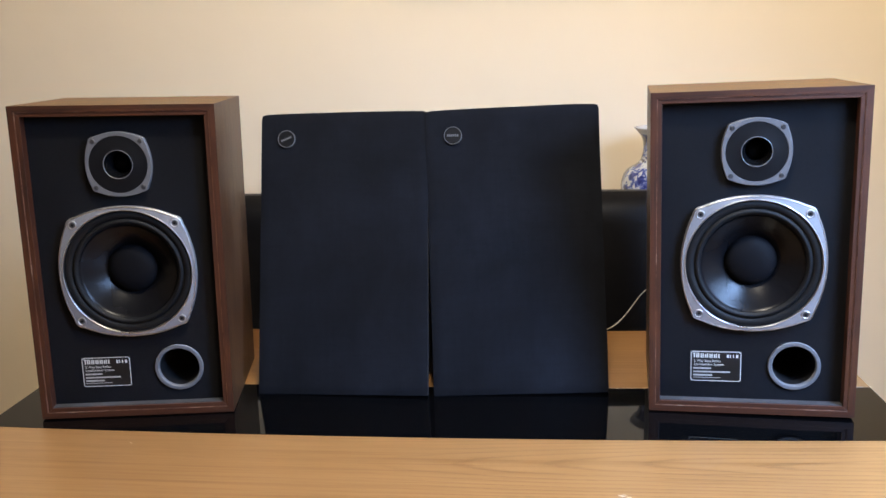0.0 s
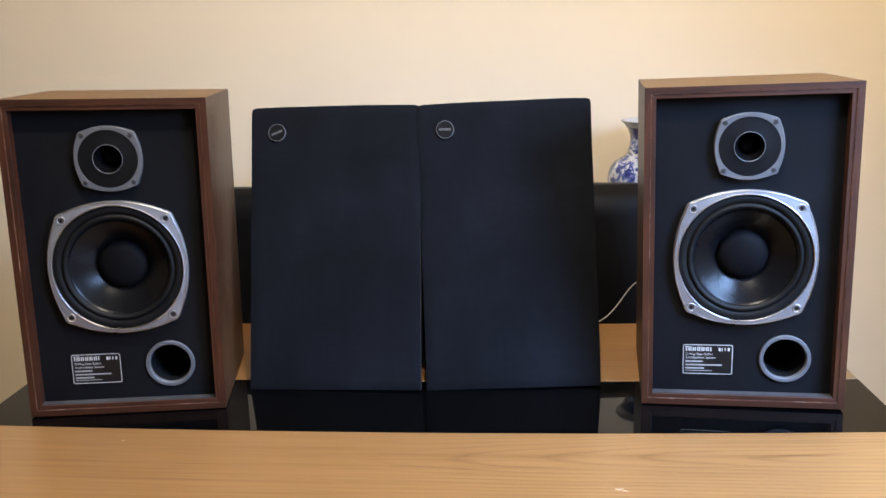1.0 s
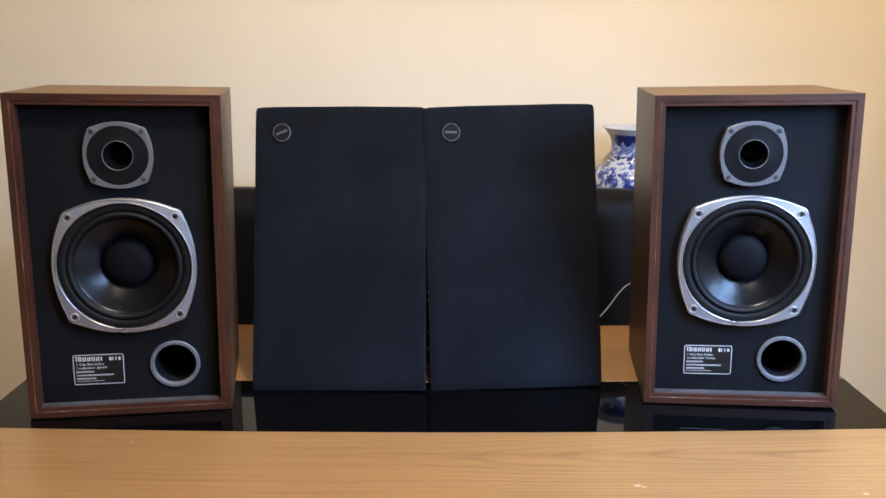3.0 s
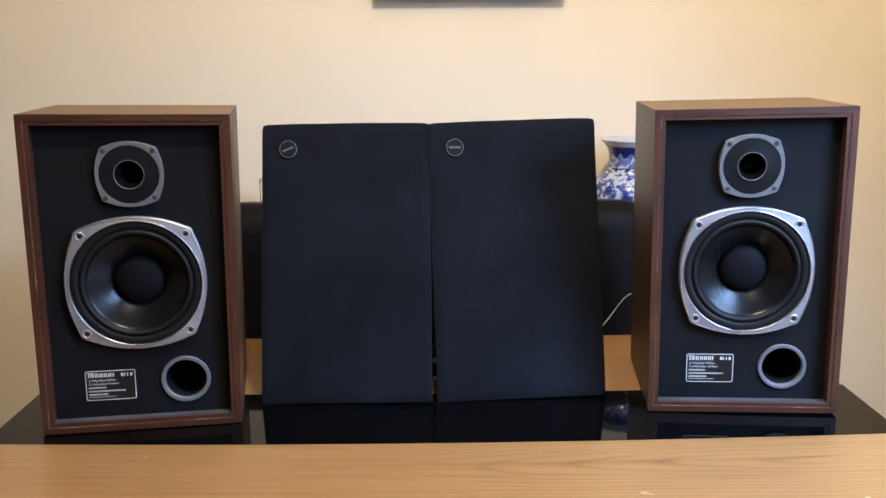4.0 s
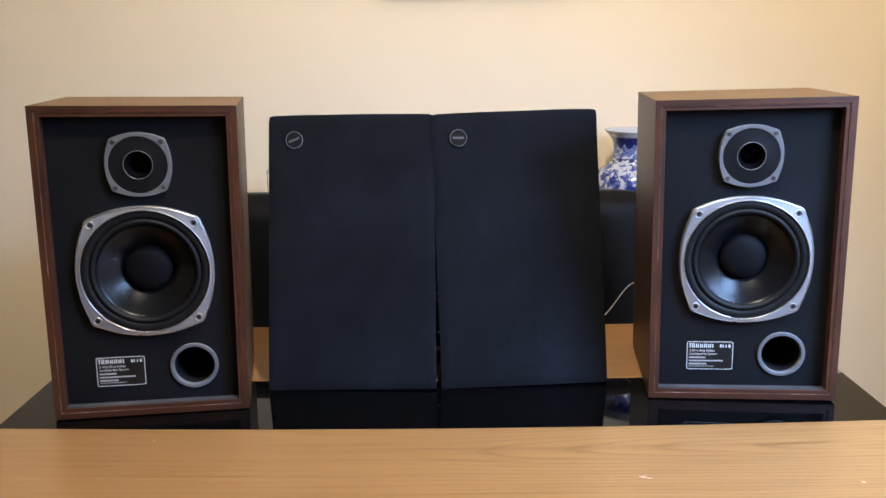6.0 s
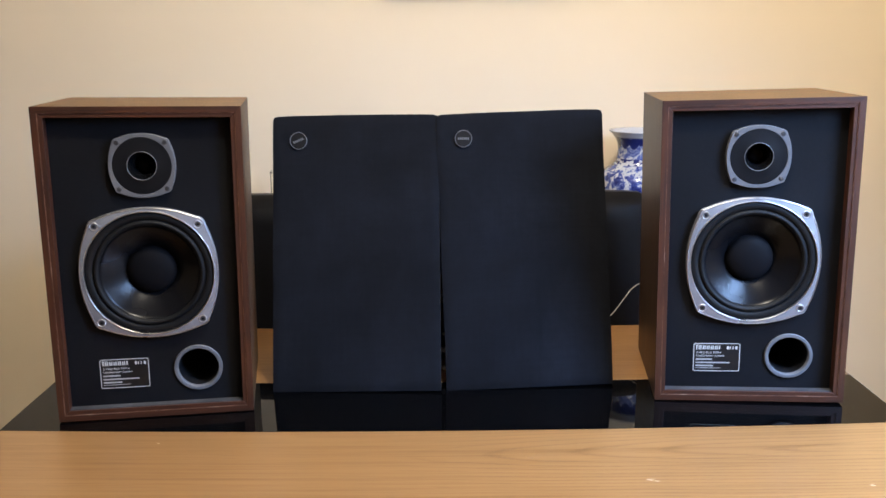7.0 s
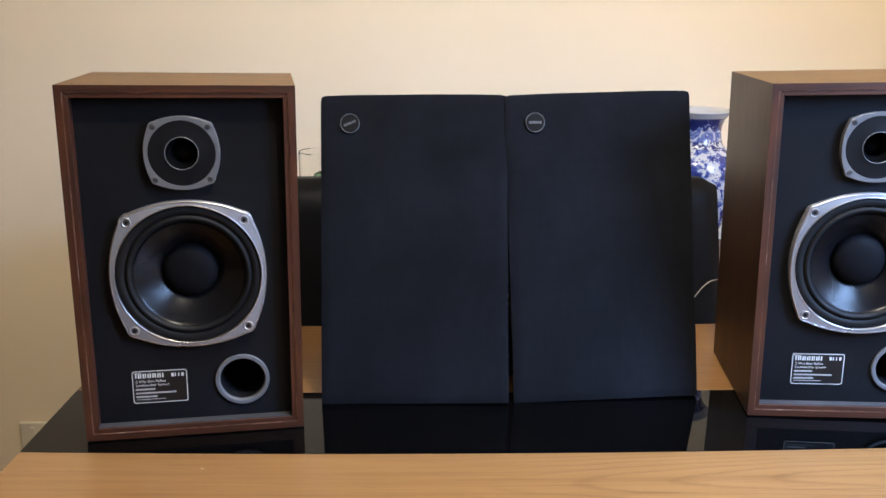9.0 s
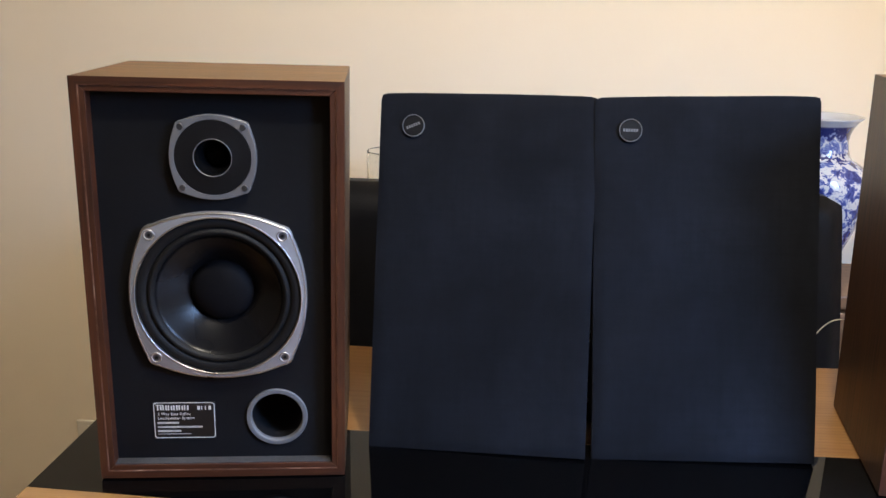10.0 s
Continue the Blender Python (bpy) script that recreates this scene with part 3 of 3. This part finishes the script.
    ov, iv = [bm.verts.new((x, py - 0.0002, z)) for x, z in out_r], [bm.verts.new((x, py - 0.0002, z)) for x, z in in_r]
    for k in range(len(ov)):
        bm.faces.new((ov[k], ov[(k + 1) % len(ov)], iv[(k + 1) % len(iv)], iv[k]))
    part("border", bm, PRINT, plate)
    # maker's mark as plain shapes, and the type code as bars
    mx, mz, mh = lx0 + 0.0045, lz1 - 0.0106, 0.0062
    part("makers_mark", bars(mark_shapes(mx, mz, 0.0365, mh), py - 0.0003, py - 0.0001), PRINT, plate)
    part("type_code", bars([(lx1 - 0.0205 + 0.0042 * k, lx1 - 0.0205 + 0.0042 * k + (0.0030 if k in (0, 3) else 0.0014), mz + 0.0004, mz + mh - 0.0010) for k in range(4)], py - 0.0003, py - 0.0001), PRINT, plate)
    lettering("print_line", "2 Way Bass Reflex", 0.0050, mx + 0.0006, py - 0.0002, lz1 - 0.0170, PRINT, plate)
    lettering("print_line", "Loudspeaker System", 0.0050, mx + 0.0006, py - 0.0002, lz1 - 0.0222, PRINT, plate)
    part("small_print", bars([(mx, mx + ww, z, z + hh) for ww, z, hh in ((0.0245, lz1 - 0.0278, 0.0024), (0.051, lz1 - 0.0330, 0.0022), (0.0265, lz1 - 0.0382, 0.0024), (0.0375, lz1 - 0.0412, 0.0009))], py - 0.0003, py - 0.0001), FAINT, plate)
    return sp


def rounded_rect(x0, x1, z0, z1, r, n=5):
    pts = []
    for cx, cz, a0 in ((x1 - r, z0 + r, -90), (x1 - r, z1 - r, 0), (x0 + r, z1 - r, 90), (x0 + r, z0 + r, 180)):
        for k in range(n + 1):
            a = radians(a0 + 90 * k / n)
            pts.append((cx + r * math.cos(a), cz + r * math.sin(a)))
    return pts


def mark_shapes(x, z, w, h):
    """A wide maker's mark reduced to plain blocks."""
    n, out = 6, []
    step = w / n
    for k in range(n):
        a = x + k * step
        out.append((a + 0.0004, a + step * 0.34, z, z + h))
        out.append((a + step * 0.62, a + step * 0.92, z, z + h * (0.98 if k % 2 else 0.9)))
    out.append((x - 0.0008, x + w * 0.2, z + h * 0.98, z + h * 1.12))
    return out


PALE_DUST = plain("pale_dust_on_lip", (0.036, 0.035, 0.038), 0.9, 0, 0.6, 90, 0.0004)
spk = build_speaker(pose(-0.7420, 1.1532, 0.7645, 0, 0.95, 11.2))
spk_b = copy_thing(spk, pose(0.1460, 1.2454, 0.7604, 0.2, -1.25, -5.4))
spk_b["label"] = "walnut veneered bookshelf loudspeaker with a bluish window sheen on its drivers"


# ---- speaker grilles ----
def build_grille(m, label, badge_turn, warp=0.0):
    """Local origin at the lower front corner; x across, y back, z up the face. warp: how far one lower corner is bent back."""
    W, H, T = 0.2697, 0.4455, 0.015
    gr = thing("speaker_grille", m, label, "speaker grille", "pair of speaker grilles")
    # cloth-covered front: softly rounded edges and a slightly uneven face
    bm = bmesh.new()
    nx, nz = 34, 56
    grid = []
    for j in range(nz + 1):
        row = []
        for i in range(nx + 1):
            u, v = i / nx, j / nz
            ex = min(u, 1 - u) * W
            ez = min(v, 1 - v) * H
            edge = min(ex, ez)
            y = 0.0022 * max(0, 1 - edge / 0.008) ** 2 + 0.0006 * noise.noise((u * 4, v * 5, badge_turn)) + warp * u * (1 - v)
            x = u * W + 0.0012 * noise.noise((badge_turn, v * 3, 2)) * (1 if u in (0, 1) else 0)
            z = v * H + (0.0016 * math.sin(u * math.pi) + 0.0008 * noise.noise((u * 3, badge_turn, 5)) if j == nz else 0)
            # softly rounded upper and lower corners
            cx, cz = max(0.0, 0.0045 - ex), max(0.0, 0.0045 - ez)
            pull = max(0.0, math.hypot(cx, cz) - 0.0045)
            if pull and v > 0.5:
                x += pull * 0.9 * (1 if u < 0.5 else -1)
                z += pull * 0.9 * (1 if v < 0.5 else -1)
            row.append(bm.verts.new((x, y, z)))
        grid.append(row)
    for j in range(nz):
        for i in range(nx):
            bm.faces.new((grid[j][i], grid[j][i + 1], grid[j + 1][i + 1], grid[j + 1][i]))
    rim = [e for e in bm.edges if e.is_boundary]
    ext = bmesh.ops.extrude_edge_only(bm, edges=rim)
    for v in ext["geom"]:
        if isinstance(v, bmesh.types.BMVert):
            v.co.y = T + warp * max(0, min(1, v.co.x / W)) * (1 - max(0, min(1, v.co.z / H)))
    part("cloth_front", bm, CLOTH, gr, "stretched black grille cloth", "angle")
    for side in ("top", "bottom", "left", "right"):
        part("frame_rail", mitred(side, 0.002, W - 0.002, 0.002, H - 0.002, 0.022, T - 0.006, T + 0.001, 0), HARDBOARD, gr)
    bx, bz = 0.0425, H - 0.0405
    badge = part("badge", cyl_y(0.0128, -0.0032, 0.001, bx, bz, 40, 0.0008), FACE, gr, "small round black badge with a chrome ring", "angle")
    part("badge_ring", rings([(0.0140, 0.0008), (0.0140, -0.0030), (0.0136, -0.0037), (0.0130, -0.0034), (0.0129, -0.0028)], 40, bx, bz), PORTM, badge, "", True)
    mark = bars([(-0.0090 + 0.0031 * k, -0.0090 + 0.0031 * k + 0.0022, -0.0018, 0.0018) for k in range(6)], -0.0036, -0.0031)
    part("badge_mark", mark, PORTM, badge, "", False, pose(bx, 0, bz) @ pose(0, 0, 0, 0, badge_turn, 0))
    for x in (0.025, W - 0.025):
        for z in (0.03, H - 0.03):
            part("fixing_peg", rings([(0.0035, T - 0.001), (0.0035, T + 0.008), (0.0001, T + 0.009)], 12, x, z), HARDBOARD, gr)
    return gr


def grille_pose(bl, br, tl):
    """From the lower two corners and the upper left one."""
    o = Vector(bl)
    x = (Vector(br) - o).normalized()
    up = Vector(tl) - o
    up = (up - x * up.dot(x)).normalized()
    y = up.cross(x)
    m = Matrix((x, y, up)).transposed().to_4x4()
    return Matrix.Translation(o) @ m


build_grille(grille_pose((-0.4550, 1.279, table_z(-0.457) + 0.0003), (-0.1853, 1.279, table_z(-0.1868) + 0.0038), (-0.4575, 1.4015, 1.185)), "black cloth speaker grille leaning back beside its twin", -22.0)
build_grille(grille_pose((-0.1768, 1.287, table_z(-0.178) + 0.0003), (0.0925, 1.299, table_z(0.094) + 0.0056), (-0.1885, 1.398, 1.186)), "black cloth speaker grille leaning back with one side shaded", 2.0, 0.005)


# ---- audio unit behind the grilles ----
def build_unit():
    """A desk-top unit with an upright fascia, on which the grilles lean."""
    un = thing("audio_unit", pose(-0.30, 1.381, table_z(-0.19) + 0.0002), "black audio unit with chrome knobs standing behind the grilles", "hi-fi unit")
    h = 0.285
    bm = bmesh.new()
    prof = [(0.0, 0.003), (0.20, 0.003), (0.20, h), (0.0, h)]
    a, b = [bm.verts.new((0, y, z)) for y, z in prof], [bm.verts.new((0.22, y, z)) for y, z in prof]
    bm.faces.new(a)
    bm.faces.new(b[::-1])
    for k in range(4):
        bm.faces.new((a[k], a[(k + 1) % 4], b[(k + 1) % 4], b[k]))
    bmesh.ops.bevel(bm, geom=bm.edges[:], offset=0.003, segments=2, affect="EDGES", profile=0.5)
    part("case", bm, UNIT, un)
    for x in (0.02, 0.20):
        for y in (0.02, 0.18):
            part("foot", lathe([(0.009, 0), (0.009, 0.003), (0.0001, 0.0031)], 16, x, y), UNIT, un)
    for z, r in ((0.0055, 0.0030), (0.0375, 0.0042), (0.066, 0.0018), (0.122, 0.0018), (0.134, 0.0018)):
        part("knob", cyl_y(r, -0.006, 0.004, 0.1172, z, 20, 0.0008), BRIGHT_KNOB, un, "small chrome knob")


build_unit()


# ---- cable ----
def tube_thing(name, pts, r, material, label, category):
    cu = bpy.data.curves.new(name, "CURVE")
    cu.dimensions, cu.bevel_depth, cu.bevel_resolution, cu.resolution_u = "3D", r, 3, 8
    sp = cu.splines.new("NURBS")
    sp.points.add(len(pts) - 1)
    for p, c in zip(sp.points, pts):
        p.co = (*c, 1)
    sp.use_endpoint_u, sp.order_u = True, 4
    tmp = new("tmp_tube", cu)
    bpy.context.view_layer.update()
    me = bpy.data.meshes.new_from_object(tmp.evaluated_get(bpy.context.evaluated_depsgraph_get()))
    bpy.data.objects.remove(tmp)
    me.name = name
    me.materials.clear()
    me.materials.append(material)
    return tagged(new(name, me), label, category)


tube_thing("speaker_cable", [(0.235, 1.481, 0.865), (0.215, 1.533, 0.869), (0.190, 1.561, 0.864), (0.171, 1.564, 0.853), (0.155, 1.564, 0.829), (0.130, 1.563, 0.791), (0.090, 1.521, 0.782), (0.000, 1.481, 0.788), (-0.083, 1.491, 0.813)],
           0.0009, CABLE, "thin cream cable running from the loudspeaker's back to the audio unit", "cable")


# ---- dining chairs ----
def build_chair(m):
    """Local origin on the floor under the middle of the back's front face; -y is the seat's side."""
    ch = thing("dining_chair", m, "black leather high-back dining chair pushed in under the table", "chair", "chairs behind the table")
    bm = bmesh.new()
    nx, nz = 14, 18
    z0, z1 = 0.44, 0.9915
    front, back = [], []
    for j in range(nz + 1):
        v = j / nz
        z = z0 + (z1 - z0) * v
        half = 0.271 - 0.036 * v
        top = max(0, (v - 0.94) / 0.06)
        fr, br = [], []
        for i in range(nx + 1):
            u = -1 + 2 * i / nx
            uu = math.copysign(abs(u) ** 0.8, u)
            pad = 0.034 * (1 - abs(u) ** 3.2) * (1 - top ** 3 * 0.8)
            lean = 0.070 * (v ** 1.5)
            zz = z - 0.016 * top * abs(u) ** 14
            fr.append(bm.verts.new((half * uu, -pad + lean, zz)))
            br.append(bm.verts.new((half * uu, 0.022 + 0.012 * (1 - abs(u) ** 4) * (1 - top ** 3 * 0.8) + lean, zz)))
        front.append(fr)
        back.append(br)
    for j in range(nz):
        for i in range(nx):
            bm.faces.new((front[j][i], front[j][i + 1], front[j + 1][i + 1], front[j + 1][i]))
            bm.faces.new((back[j][i], back[j + 1][i], back[j + 1][i + 1], back[j][i + 1]))
        for i in (0, nx):
            bm.faces.new((front[j][i], front[j + 1][i], back[j + 1][i], back[j][i]))
    for j in (0, nz):
        for i in range(nx):
            bm.faces.new((front[j][i], front[j][i + 1], back[j][i + 1], back[j][i]))
    part("backrest", bm, LEATHER, ch, "padded black leather backrest", True)
    part("seat", box(-0.235, 0.235, -0.43, 0.0, 0.42, 0.49, 0.025, 4), LEATHER, ch, "padded black leather seat", "angle")
    for x in (-0.22, 0.18):
        for y in (-0.41, -0.02):
            part("leg", box(x, x + 0.04, y, y + 0.04, 0, 0.425, 0.004, 2), BLACKWOOD, ch)
    return ch


chair = build_chair(pose(0.015, 1.742, 0, 0, 0, 1.3) @ pose(0, 0, 0.0018, 0, 0.45, 0))
copy_thing(chair, pose(-0.633, 1.729, 0, 0, 0, 1.3))


# ---- sideboard and what stands on it ----
def build_sideboard():
    x0, x1, y0, y1, top = -0.85, 0.55, 1.885, 2.11, 0.792
    sb = thing("sideboard", pose(0, 0, 0), "low dark wooden sideboard against the wall behind the chairs", "sideboard")
    part("top", box(x0, x1, y0, y1, top - 0.025, top, 0.003, 2), SIDEWOOD, sb)
    part("body", box(x0 + 0.02, x1 - 0.02, y0 + 0.025, y1 - 0.005, 0.08, top - 0.0255), SIDEWOOD, sb)
    n = 3
    w = (x1 - x0 - 0.06) / n
    for k in range(n):
        d = part("door", box(x0 + 0.03 + k * w + 0.003, x0 + 0.03 + (k + 1) * w - 0.003, y0 + 0.006, y0 + 0.0245, 0.09, top - 0.035, 0.002), SIDEWOOD, sb)
    for x in (x0 + 0.05, x1 - 0.10):
        for y in (y0 + 0.04, y1 - 0.08):
            part("foot", box(x, x + 0.05, y, y + 0.04, 0, 0.0795, 0.003), BLACKWOOD, sb)
    return top


SB = build_sideboard()


def build_vase():
    rows = [(0.001, 0.002), (0.052, 0.0), (0.055, 0.006), (0.052, 0.022), (0.060, 0.055), (0.078, 0.10), (0.091, 0.14), (0.0965, 0.170), (0.097, 0.185), (0.0955, 0.197),
            (0.091, 0.211), (0.083, 0.2215), (0.070, 0.2295), (0.060, 0.2355), (0.0545, 0.243), (0.051, 0.255), (0.049, 0.270), (0.0505, 0.283), (0.055, 0.295), (0.063, 0.306), (0.069, 0.3115), (0.0706, 0.3135), (0.0700, 0.3146),
            (0.0675, 0.3143), (0.061, 0.306), (0.052, 0.293), (0.0455, 0.272), (0.047, 0.25), (0.05, 0.235)]
    va = thing("vase", pose(0.261, 1.991, SB), "blue and white porcelain vase with a flared rim behind the chair", "vase")
    part("body", lathe(rows, 64), PORCELAIN, va, "", True)


build_vase()


def build_ornament():
    """Straight clear glass vase with green glass in its foot, half hidden behind chair and grille."""
    g = thing("glass_vase", pose(-0.537, 1.956, SB), "straight clear glass vase with deep green glass inside", "vase")
    rows = [(0.001, 0.0), (0.050, 0.0), (0.053, 0.004), (0.053, 0.228), (0.0515, 0.230), (0.050, 0.228), (0.050, 0.012), (0.001, 0.012)]
    part("body", lathe(rows, 48), CLEAR, g, "", "angle")
    for k, (x, y, r, h) in enumerate(((0.016, -0.01, 0.022, 0.198), (-0.010, 0.012, 0.018, 0.185), (0.022, 0.018, 0.014, 0.17))):
        tip = [(0.001, 0.013), (r * 0.5, 0.013), (r * 0.6, h * 0.5), (r, h * 0.9), (r * 0.7, h * 0.97), (0.001, h)]
        part("filling", lathe(tip, 24, x, y), GREENGLASS, g, "deep green glass filling", True)


build_ornament()


# ---- on the wall ----
def build_picture():
    x0, x1, z0, z1, d, th = -0.330, 0.111, 1.428, 1.78, 0.040, 0.028
    pic = thing("picture_frame", pose(0, WALL_Y - d, 0), "dark wooden picture frame hanging on the cream wall", "picture")
    for side in ("top", "bottom", "left", "right"):
        part("frame_side", mitred(side, x0, x1, z0, z1, th, 0, d - 0.001, 0.002), FRAMEWOOD, pic)
    part("canvas", box(x0 + th, x1 - th, d * 0.5, d - 0.002, z0 + th, z1 - th), CANVAS, pic, "muted plain canvas")


build_picture()


def build_socket(x, z):
    so = thing("wall_socket", pose(x, WALL_Y, z), "cream plastic double wall socket", "socket")
    part("plate", box(0, 0.146, -0.010, -0.0005, 0, 0.086, 0.003, 2), WHITE, so)
    for dx in (0.028, 0.105):
        part("switch", box(dx, dx + 0.012, -0.014, -0.0095, 0.055, 0.075, 0.001), WHITE, so)


build_socket(-1.351, 0.222)
build_socket(0.641, 0.372)
